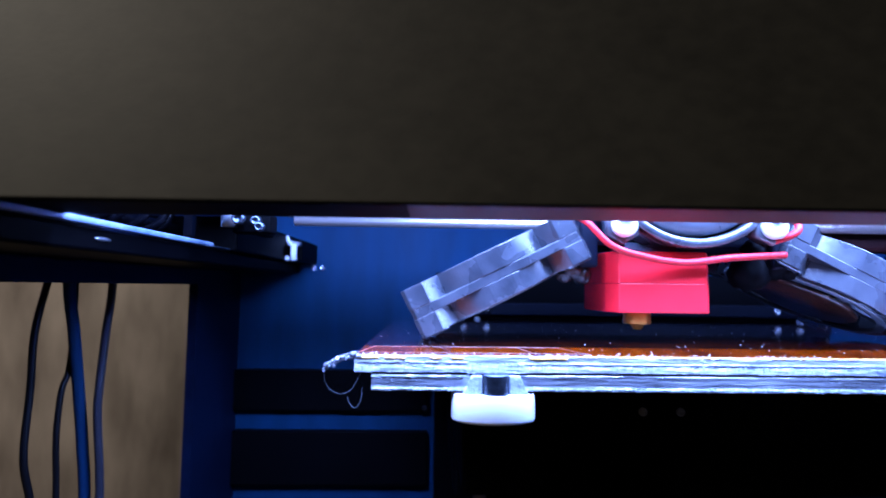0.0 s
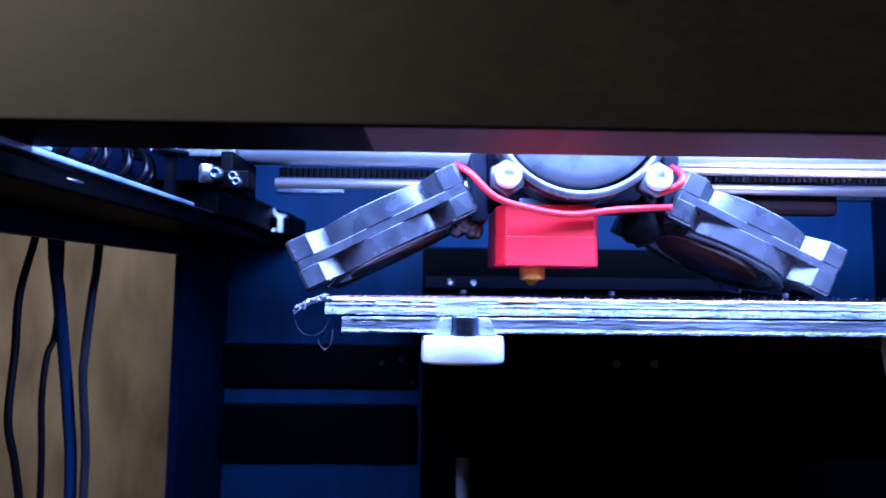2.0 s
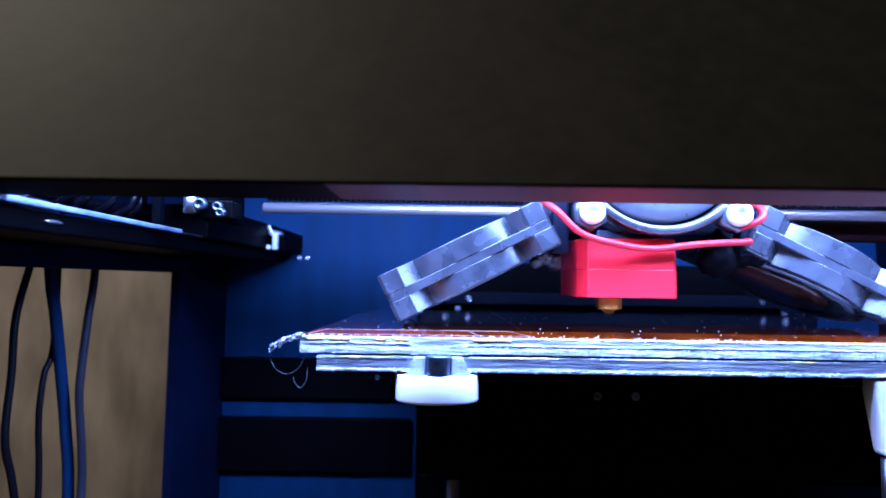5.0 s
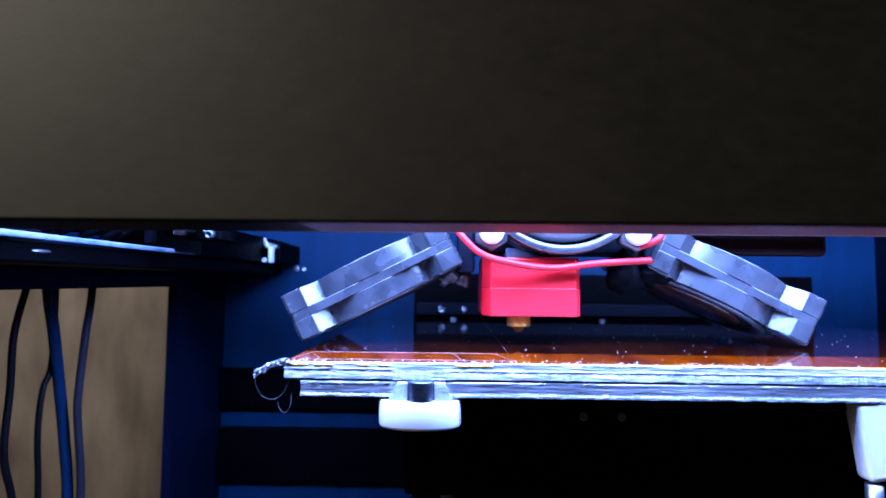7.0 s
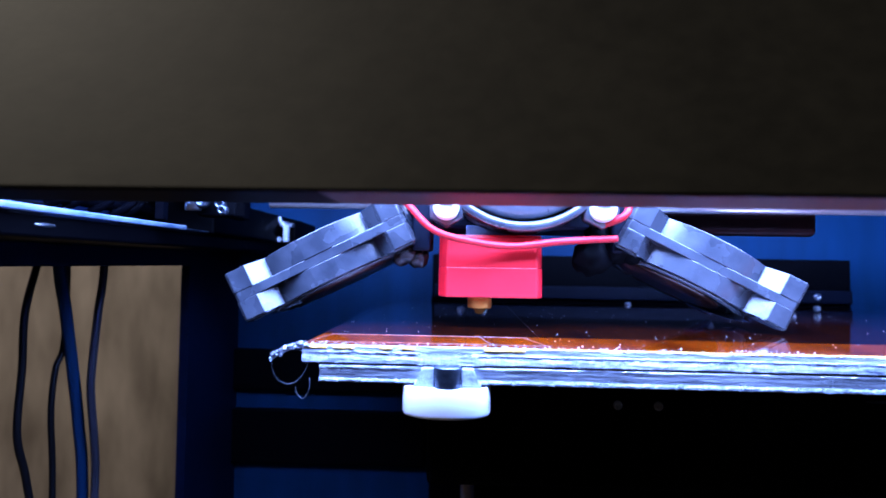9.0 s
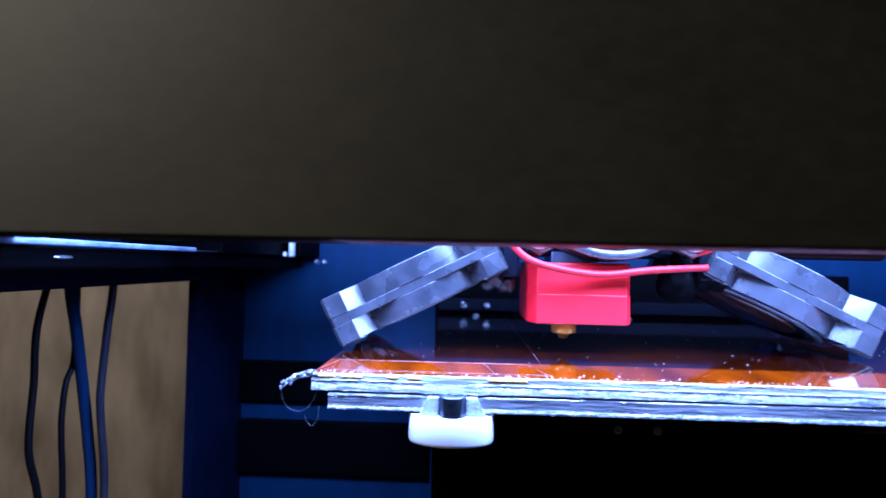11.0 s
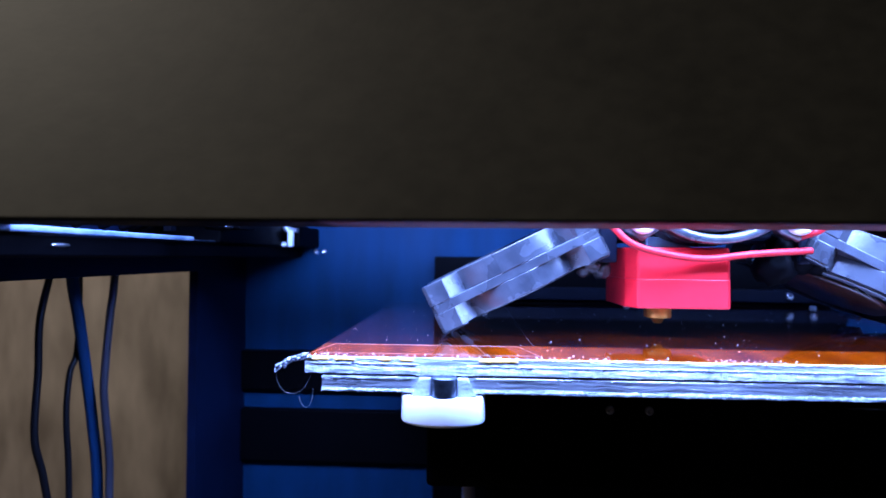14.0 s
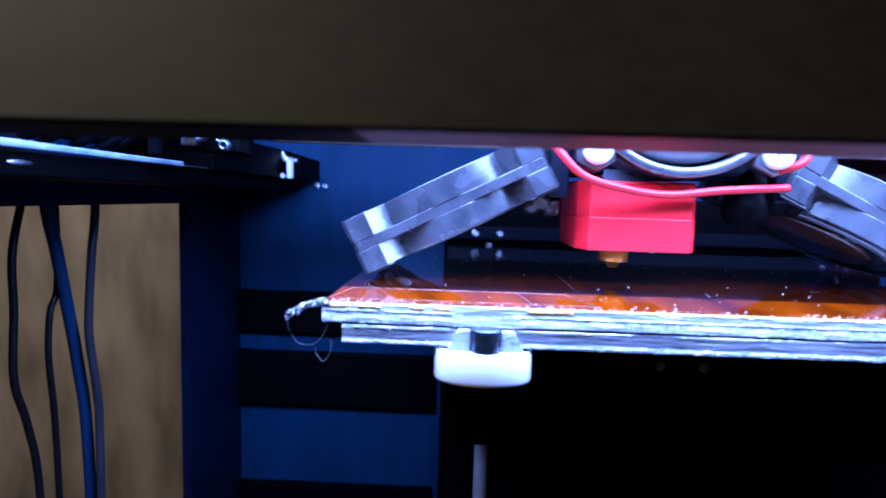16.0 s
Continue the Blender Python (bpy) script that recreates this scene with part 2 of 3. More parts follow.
def build_housing():
    panel = setting("front_panel", box(-0.24, 0.36, -0.0296, -0.0164, 0.0219, 0.26, 0.0002), "fascia", "dark brown-black painted front panel above the opening", "panel")
    # edge pieces step from black to red to paint the bounced light's fade
    part("bottom_edge", box(-0.24, 0.010, -0.0292, -0.0166, 0.0217, 0.0219), "black_matte", panel, "bottom edge of the panel, coloured black for its unlit end")
    for x0, x1, lit_tint in ((0.010, 0.022, "edge_faint_bounce"), (0.022, 0.036, "edge_half_bounce")):
        part("bottom_edge", box(x0, x1, -0.0292, -0.0166, 0.0217, 0.0219), lit_tint, panel, "bottom edge of the panel, partly reddened for bounced light")
    part("bottom_edge", box(0.036, 0.36, -0.0292, -0.0166, 0.0217, 0.0219), "edge_red_bounce", panel, "bottom edge of the panel, red bounced light in its colour")
    w = bmesh.new()
    box(XL - 0.003, XL, 0.0892, YB, -0.26, 0.26, bm=w)
    box(XL - 0.003, XL, -0.0164, 0.0892, 0.0117, 0.26, bm=w)
    box(XL - 0.003, XL, -0.029, -0.0164, 0.0117, 0.0217, bm=w)
    box(XL - 0.003, XL, -0.0164, 0.0892, -0.26, -0.16, bm=w)
    setting("wall_left", w, "side_sheet", "black sheet side wall with a rectangular window", "wall")
    setting("wall_right", box(0.205, 0.208, -0.0164, YB, -0.26, 0.26), "black_sheet", "black sheet side wall", "wall")
    setting("wall_back", box(XL, 0.205, YB, YB + 0.003, -0.26, 0.26), "blue_sheet", "dark blue sheet back wall", "wall")
    for z0, z1 in ((-0.038, -0.022), (-0.067, -0.046), (-0.125, -0.1)):
        bar = box(XL, 0.0125, YB - 0.004, YB, z0, z1, 0.0004)
        tagged(link("cross_bar", bar, "black_matte"), "matt black horizontal bar across the back wall", "bar", "bars on the back wall", "structure")
    setting("top_cover", box(XL, 0.205, -0.0164, YB, 0.255, 0.26), "black_sheet", "black sheet top of the housing", "ceiling")
    setting("base_plate", box(XL, 0.205, -0.0296, YB, -0.26, -0.256), "black_sheet", "black base plate of the housing", "floor")


def build_left_rail():
    beam = thing("side_beam", "black side beam with a bright worn metal edge", "beam")
    part("beam_body", box(XL, -0.0412, -0.029, YB, 0.0168, 0.0206, 0.0005), "beam_black", beam)
    part("rail_strip", box(-0.0414, -0.0399, -0.029, 0.038, 0.0208, 0.0219, 0.0003), "rail_metal", beam, "bright worn metal rail edge")
    part("rail_strip", box(-0.0427, -0.0409, -0.029, -0.011, 0.0224, 0.0230, 0.0002), "rail_metal", beam, "bright worn metal rail edge")
    part("beam_rib", box(-0.0640, -0.0427, -0.029, -0.003, 0.0206, 0.0228, 0.0003), "beam_black", beam)
    part("beam_top", box(XL, -0.0388, 0.050, YB, 0.0206, 0.0300, 0.0006), "beam_black", beam)
    part("rail_strip", box(-0.0414, -0.0402, 0.0385, 0.052, 0.0208, 0.0213, 0.0002), "steel_dark", beam, "dull end of the rail edge")
    slot = [(0, 0), (0.0022, 0), (0.0022, 0.0003), (0, 0.0003)]
    part("slot_rim", lathe(slot, 16, m=at(-0.0413, -0.005, 0.0189) @ pose(0, 0, 0, 0, 90, 0) @ Matrix.Diagonal((0.16, 1, 1, 1))), "steel_dull", beam)
    chain = thing("cable_loop", "glossy black cable loops above the side beam", "cable")
    rng = random.Random(4)
    for k in range(7):
        y = 0.006 + k * 0.0065
        x = -0.050 - rng.random() * 0.006
        part("loop", tube([(x - 0.004, y - 0.001, 0.0235), (x, y, 0.0262), (x + 0.001, y + 0.001, 0.030), (x - 0.002, y + 0.003, 0.0345), (x - 0.008, y + 0.004, 0.036)], 0.0009), "black_gloss", chain)
    part("trunk", tube([(-0.056, -0.016, 0.0262), (-0.055, 0.01, 0.0262), (-0.055, 0.05, 0.0262), (-0.056, 0.10, 0.0262)], 0.0016), "black_gloss", chain)
    pul = thing("belt_pulley", "knurled metal belt pulley", "pulley")
    part("pulley_body", lathe([(0, 0), (0.0042, 0), (0.0042, 0.005), (0, 0.005)], 28, m=at(-0.0452, 0.036, 0.0335) @ pose(0, 0, 0, 0, 0, 0)), "steel_dark", pul)
    t = bmesh.new()
    for k in range(28):
        box(0.0041, 0.0046, -0.0002, 0.0002, 0.0004, 0.0046, bm=t, m=at(-0.0452, 0.036, 0.0335) @ pose(0, 0, 0, 0, 0, k * 360 / 28))
    part("knurl", t, "steel_dull", pul)["kind"] = "stuff"
    part("axle", box(-0.0462, -0.0442, 0.035, 0.037, 0.0232, 0.0335), "black_gloss", pul)
    br = thing("rail_bracket", "small bright white bracket at the end of the rail", "bracket")
    part("foot", box(-0.0386, -0.0340, 0.1000, 0.1030, 0.0262, 0.0276, 0.0004, 2, None, at(-0.036, 0.1, 0.027) @ pose(0, 0, 0, 0, 14, 0) @ at(0.036, -0.1, -0.027)), "steel_dull", br)
    part("blade", box(-0.0388, -0.0374, 0.0990, 0.1010, 0.0258, 0.0296, 0.0003, 2, None, at(-0.038, 0.1, 0.0275) @ pose(0, 0, 0, 0, -24, 0) @ at(0.038, -0.1, -0.0275)), "steel_dull", br)
    part("tongue", box(-0.0370, -0.0352, 0.0985, 0.1010, 0.0205, 0.0266, 0.0005), "white_plastic", br)
    part("screw", lathe(screw_head(0.0009, 0.0008), 14, m=at(-0.0382, 0.0990, 0.0214) @ pose(0, 0, 0, 90, 0, 0)), "white_plastic", br)
    part("mount", box(-0.0388, -0.0340, 0.1035, YB, 0.0208, 0.0285, 0.0005), "beam_black", br)
    b = thing("joint_bolts", "cluster of bright bolts at the rail joint", "bolts")
    for x, y, z, r in ((-0.0290, 0.0235, 0.0262, 0.0015), (-0.0255, 0.0245, 0.0258, 0.0012), (-0.0242, 0.0230, 0.0243, 0.0011)):
        part("bolt", lathe(screw_head(r, 0.0016), 18, m=at(x, y, z) @ pose(0, 0, 0, 90, 0, 0)), "steel_dark", b)
    part("roller", lathe([(0, 0), (0.0017, 0), (0.0017, 0.0036), (0.0012, 0.0040), (0, 0.0040)], 20, m=at(-0.0312, 0.0235, 0.0243)), "steel_dull", b, "small bright steel roller")
    part("joint_plate", box(-0.0310, -0.0225, 0.0247, 0.0300, 0.0232, 0.0274, 0.0004), "beam_black", b)
    part("hanger", box(-0.0310, -0.0280, 0.0300, 0.0470, 0.0240, 0.0330, 0.0004), "beam_black", b)
    for x in (-0.0352, -0.0318):
        tagged(link("wall_screw", lathe(screw_head(0.0011, 0.001), 16, m=at(x, YB, 0.0190) @ pose(0, 0, 0, 90, 0, 0)), "steel"), "small bright screw in the back wall", "screw", "screws in the back wall")
    for x, z in ((-0.0012, -0.0290), (0.0067, -0.0275), (0.0112, -0.0365)):
        tagged(link("bar_screw", lathe(screw_head(0.0010, 0.001), 16, m=at(x, 0.117 if x > 0.0125 else 0.126, z) @ pose(0, 0, 0, 90, 0, 0)), "steel_dark"), "small dull screw on the black frame", "screw", "screws on the frame")


def build_gantry():
    g = thing("rod_end_block", "dark metal rod end block with a round hole", "block")
    part("block_body", box(-0.0415, -0.0300, 0.036, 0.048, 0.0330, 0.0425, 0.0006), "fan_plastic", g)
    part("bore", lathe([(0, 0), (0.0024, 0), (0.0026, 0.0005), (0.0017, 0.0005), (0.0016, 0.0003), (0, 0.0003)], 24, m=at(-0.0355, 0.036, 0.0375) @ pose(0, 0, 0, 90, 0, 0)), "black_gloss", g)
    # the two thin rods carry warm reflections in their colour
    for r, y, z, x0, label in ((0.0035, 0.042, 0.0360, -0.030, "polished steel guide rod of the x axis"), (0.0014, 0.046, 0.0286, -0.0225, "thin polished steel rod of the x axis"), (0.0009, 0.0395, 0.0318, 0.075, "thin rod of the x axis with reflected orange in its colour")):
        b = lathe([(0, x0), (r, x0), (r, 0.2045), (0, 0.2045)], 40, m=at(0, y, z) @ pose(0, 0, 0, 0, 90, 0))
        tagged(link("guide_rod", b, "rod_orange_reflection" if r < 0.001 else "rod_warm_reflection" if r < 0.002 else "rod_steel"), label, "rod", "x axis rods")
    belt = thing("drive_belt", "black toothed drive belt", "belt")
    part("band", box(-0.022, 0.2045, 0.0470, 0.0476, 0.0307, 0.0329), "cable_black", belt)
    t = bmesh.new()
    for i in range(150):
        x = -0.0215 + i * 0.0015
        box(x, x + 0.0008, 0.0464, 0.0470, 0.0308, 0.0328, bm=t)
    part("teeth", t, "belt_tooth", belt)["kind"] = "stuff"
    for x0, x1 in ((-0.046, -0.018), (0.188, 0.2045)):
        tagged(link("wall_strip", box(x0, x1, YB - 0.002, YB, 0.0400, 0.0420, 0.0003), "steel_dark"), "light grey metal strip on the back wall", "strip", "strips on the back wall")


BED_X1 = 0.168


def ragged(x0, x1, z0, z1, y, amp, step=0.0004, seed=1, depth=0.0002):
    """A thin uneven band on the bed's front edge, with wavy borders and relief."""
    rng = random.Random(seed)
    b = bmesh.new()
    n = max(2, int((x1 - x0) / step))
    rows = []
    for i in range(n + 1):
        x = x0 + (x1 - x0) * i / n
        za, zb = z0 + rng.uniform(-amp, amp), z1 + rng.uniform(-amp, amp)
        d = rng.uniform(0.2, 1.0) * depth
        rows.append([b.verts.new(c) for c in ((x, y, za), (x, y - d * 0.7, za), (x, y - d, (za + zb) / 2), (x, y - d * 0.6, zb), (x, y, zb))])
    for p, q in zip(rows, rows[1:]):
        for k in range(4):
            b.faces.new((p[k], q[k], q[k + 1], p[k + 1]))
    b.faces.new(rows[0]), b.faces.new(rows[-1])
    return b


def merge_collar():
    """Two cloudy wedges that fill the notch beside the bolt, over a flared foot on the knob."""
    b = bmesh.new()
    for side in (-1, 1):
        ring = [(0.0022, -0.0034), (0.0043, -0.0034), (0.0045, -0.0048), (0.0055, -0.0060), (0.0057, -0.0066), (0.0022, -0.0066)]
        front = [b.verts.new((0.0245 + side * x, -0.0010, z)) for x, z in ring]
        back = [b.verts.new((0.0245 + side * x, 0.0060, z)) for x, z in ring]
        b.faces.new(front), b.faces.new(back[::-1])
        for k in range(6):
            b.faces.new((front[k], front[(k + 1) % 6], back[(k + 1) % 6], back[k]))
    bmesh.ops.bevel(b, geom=b.edges[:], offset=0.0003, segments=2, profile=0.5, affect="EDGES")
    return b


def build_bed():
    bed = thing("print_bed", "print bed with orange polyimide tape over glass on an aluminium plate", "print bed")
    glass = part("glass_plate", box(0.0, BED_X1, 0.0, 0.112, -0.0031, -0.00012, 0.0002), "glass_edge", bed, "glass plate with frosted sparkling edge")
    for x0, x1, y0 in ((0.003, 0.0203, 0.0), (0.0203, 0.0287, 0.0085), (0.0287, BED_X1 - 0.003, 0.0)):
        part("aluminium_plate", box(x0, x1, y0, 0.112, -0.0062, -0.0034, 0.0002), "alu_edge", bed)
    part("spacer", box(0.004, BED_X1 - 0.004, 0.0015, 0.11, -0.0034, -0.0031), "black_matte", bed)
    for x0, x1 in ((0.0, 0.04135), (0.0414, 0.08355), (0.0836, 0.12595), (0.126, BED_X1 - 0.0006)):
        part("tape_strip", box(x0, x1, 0.0004, 0.1115, -0.0001, -0.00005, 0.0), "kapton_dark", bed, "dark amber polyimide tape on the glass")
    # a second layer runs along the front, brighter than the tape behind it
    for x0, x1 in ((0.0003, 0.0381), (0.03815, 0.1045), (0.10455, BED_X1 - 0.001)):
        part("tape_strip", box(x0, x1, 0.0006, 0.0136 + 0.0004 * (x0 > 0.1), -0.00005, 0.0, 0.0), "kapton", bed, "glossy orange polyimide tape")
    # raised rims of a second layer of tape
    for a, c in (((0.0022, 0.0128), (0.0382, 0.0128)), ((0.0300, 0.0128), (0.0318, 0.0030)), ((0.0382, 0.0128), (0.0412, 0.0030)), ((0.0015, 0.0030), (0.0418, 0.0028)), ((0.0022, 0.0128), (0.0004, 0.0030))):
        part("tape_rim", tube([(a[0], a[1], 0.00002), ((a[0] + c[0]) / 2, (a[1] + c[1]) / 2, 0.00004), (c[0], c[1], 0.00002)], 0.00004, 6), "tape_rim", bed, "pale raised tape edge")
    # uneven bright bands along the front edge
    part("frosted_band", ragged(0.0, BED_X1, -0.0030, -0.0019, 0.0, 0.00013, seed=2), "frost", glass)
    part("frosted_band", ragged(0.0, 0.020, -0.0014, -0.0011, 0.0, 0.00010, seed=3, depth=0.0002), "frost", glass)
    part("frosted_band", ragged(0.0285, BED_X1, -0.0016, -0.0013, 0.0, 0.00006, seed=5, depth=0.0002), "frost", glass)
    # tape edge and dashes, their highlight painted in as bright orange
    part("tape_edge", ragged(0.040, BED_X1, -0.00045, -0.00005, 0.0002, 0.00005, seed=6, depth=0.0003), "tape_lit_color", glass, "edge of the tape with its lit orange put into the colour")
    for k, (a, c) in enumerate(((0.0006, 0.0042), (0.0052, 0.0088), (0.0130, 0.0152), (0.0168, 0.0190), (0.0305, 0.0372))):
        part("tape_edge", ragged(a, c, -0.00075, -0.0004, 0.0, 0.00005, seed=20 + k, depth=0.0003), "tape_lit_color", glass)
    part("frosted_band", ragged(0.003, 0.0203, -0.0039, -0.0035, 0.0, 0.00006, seed=7, depth=0.0002), "frost", bed)
    part("frosted_band", ragged(0.003, 0.0200, -0.0061, -0.0056, 0.0, 0.00013, seed=8, depth=0.0003), "frost", bed)
    part("frosted_band", ragged(0.0290, BED_X1 - 0.003, -0.0061, -0.0055, 0.0, 0.00012, seed=9, depth=0.0003), "frost", bed)
    part("frosted_patch", ragged(0.0195, 0.0295, -0.0031, -0.0015, -0.0002, 0.0002, seed=10), "frost", glass)
    # crumbs of glue along the corner and dust over the tape
    rng = random.Random(11)
    c = bmesh.new()
    for k in range(150):
        x = rng.random() ** 1.6 * 0.085
        y = 0.0002 + abs(rng.gauss(0, 0.0011))
        r = rng.uniform(0.00003, 0.00012)
        box(x - r, x + r, y - r, y + r, -0.0001, r * rng.uniform(0.5, 1.6), bm=c, m=at(x, y, 0) @ pose(0, 0, 0, rng.uniform(-20, 20), rng.uniform(-20, 20), rng.uniform(0, 90)) @ at(-x, -y, 0))
    part("glue_crumb_scatter", c, "dust_grey", bed, "white crumbs of old glue")["kind"] = "stuff"
    c = bmesh.new()
    for k in range(240):
        x, y = rng.uniform(0.001, BED_X1 - 0.002), rng.random() ** 1.6 * 0.09 + 0.001
        r = rng.choice((0.00002, 0.00003, 0.00004, 0.00005, 0.00007))
        box(x - r, x + r, y - r, y + r, 0, r * 1.2, bm=c)
    part("dust", c, "dust_grey", bed, "white dust specks")["kind"] = "stuff"
    for x in (0.0306, 0.0867, 0.1535):
        part("screw", lathe(screw_head(0.0011, 0.0008), 16, m=at(x, 0.1095, 0.0)), "bolt_zinc", bed)
    nut = thing("thumb_nut", "white plastic thumb nut under the bed", "nut")
    part("knob", lathe([(0, -0.0114), (0.0069, -0.0114), (0.0072, -0.0113), (0.0074, -0.0109), (0.0074, -0.0069), (0.0073, -0.0067), (0.0071, -0.0066), (0, -0.0066)], 56, m=at(0.0243, 0.0016, 0) @ Matrix.Diagonal((1, 0.62, 1, 1))), "white_plastic", nut)
    part("collar", merge_collar(), "clear_plastic", nut, "cloudy pale plastic collar round the bolt")
    b = lathe([(0, -0.0067), (0.0018, -0.0067)] + [(0.0018 + 0.00022 * (k % 2), -0.0066 + k * 0.00025) for k in range(14)] + [(0.0018, -0.0031), (0, -0.0031)], 24, m=at(0.0245, -0.0008, 0) @ Matrix.Diagonal((1.15, 1, 1, 1)))
    part("bolt", b, "steel_dark", nut, "dark threaded steel bolt")
    blk = thing("white_block", "white plastic block under the bed", "block")
    part("block_body", box(0.1010, 0.118, 0.0, 0.004, -0.0203, -0.0064, 0.0009, 3, None, at(0.101, 0, -0.0064) @ pose(0, 0, 0, 0, -9, 0) @ at(-0.101, 0, 0.0064)), "white_plastic", blk)
    part("block_arm", box(0.094, 0.118, 0.003, 0.03, -0.0085, -0.0062, 0.0006), "black_gloss", blk, "black bracket arm")
    part("block_stud", lathe([(0, -0.030), (0.0014, -0.030), (0.0014, -0.0205), (0, -0.0205)], 16, m=at(0.1045, 0.0015, 0)), "steel_dull", blk)
    st = thing("glue_string", "lumpy string of dried glue at the bed corner", "glue string")
    rng = random.Random(8)
    pts = [(0.0006 - k * 0.00075, 0.0005 + rng.uniform(-0.0004, 0.0004), -0.0002 - 0.00004 * k * k + rng.uniform(-0.00012, 0.00012)) for k in range(9)]
    part("strand", tube(pts, 0.00034, 8), "glue", st)
    for j in range(6):
        wob = [(x + rng.uniform(-0.0002, 0.0002), y - 0.0002, z + 0.00055 * math.sin(k * 1.7 + j * 1.05) * (1 - k * 0.06)) for k, (x, y, z) in enumerate(pts[:9 - j % 3])]
        part("strand", tube(wob, 0.00012 + 0.00003 * (j % 3), 7), "frost" if j % 3 == 0 else "glue", st, "pale twisted strand" if j % 3 == 0 else "")
    for k in range(16):
        x, y, z = pts[min(8, k // 2)]
        b = bmesh.new()
        bmesh.ops.create_icosphere(b, subdivisions=2, radius=rng.uniform(0.0002, 0.0005), matrix=at(x + rng.uniform(-0.0004, 0.0004), y - 0.0002, z + rng.uniform(-0.0005, 0.0004)))
        for v in b.verts:
            v.co += Vector((0.0002, 0.0002, 0.0002)) * noise.noise(v.co * 3000)
        part("lump", b, "frost" if k % 5 == 0 else "glue", st)
    part("hair", tube([(-0.0050, 0.0006, -0.0020), (-0.0052, 0.0004, -0.0042), (-0.0040, 0.0002, -0.0062), (-0.0020, 0.0, -0.0068), (-0.0002, 0.0002, -0.0058), (0.0012, 0.0003, -0.0030)], 0.00003, 6), "hair", st)
    part("hair", tube([(0.0014, 0.0002, -0.0058), (0.0013, 0.0, -0.0078), (0.0003, 0.0, -0.0092), (-0.0008, 0.0002, -0.0083), (-0.0010, 0.0002, -0.0074)], 0.000045, 6), "hair", st)


def build_z_carriage():
    c = thing("z_carriage", "black z axis carriage plate behind the bed", "carriage")
    part("back_plate", box(0.015, 0.172, 0.119, 0.124, -0.19, 0.0175, 0.0005), "black_matte", c)
    part("side_plate", box(0.172, 0.2045, 0.119, 0.124, -0.19, -0.012, 0.0005), "black_matte", c)
    part("strip", box(0.016, 0.171, 0.1165, 0.119, 0.0012, 0.0060, 0.0004), "black_sheet", c)
    for x in (0.026, 0.035, 0.149, 0.158):
        part("screw", lathe(screw_head(0.0014, 0.001), 16, m=at(x, 0.1165, 0.0036) @ pose(0, 0, 0, 90, 0, 0)), "steel", c)
    part("support_arm", box(0.02, 0.165, 0.02, 0.116, -0.0310, -0.0075, 0.001), "black_matte", c)
    part("support_foot", box(0.02, 0.165, 0.058, 0.116, -0.0455, -0.0310, 0.001), "black_matte", c)
    for x in (0.058, 0.066):
        part("screw", lathe(screw_head(0.0009, 0.0007), 14, m=at(x, 0.02, -0.0139) @ pose(0, 0, 0, 90, 0, 0)), "steel_dull", c)
    thread = [(0, -0.256)] + [(0.0022 - 0.00025 * (k % 2), -0.256 + k * 0.0006) for k in range(351)] + [(0, -0.0455)]
    s = link("lead_screw", lathe(thread, 20, m=at(0.0290, 0.078, 0)), "lead_steel")
    tagged(s, "vertical steel lead screw under the bed", "lead screw")


# PRINT HEAD, built round the hot end's middle; the front fan's face lies at y = 0
HX = 0.0063
FZ = 0.0413      # height of the front fan's middle


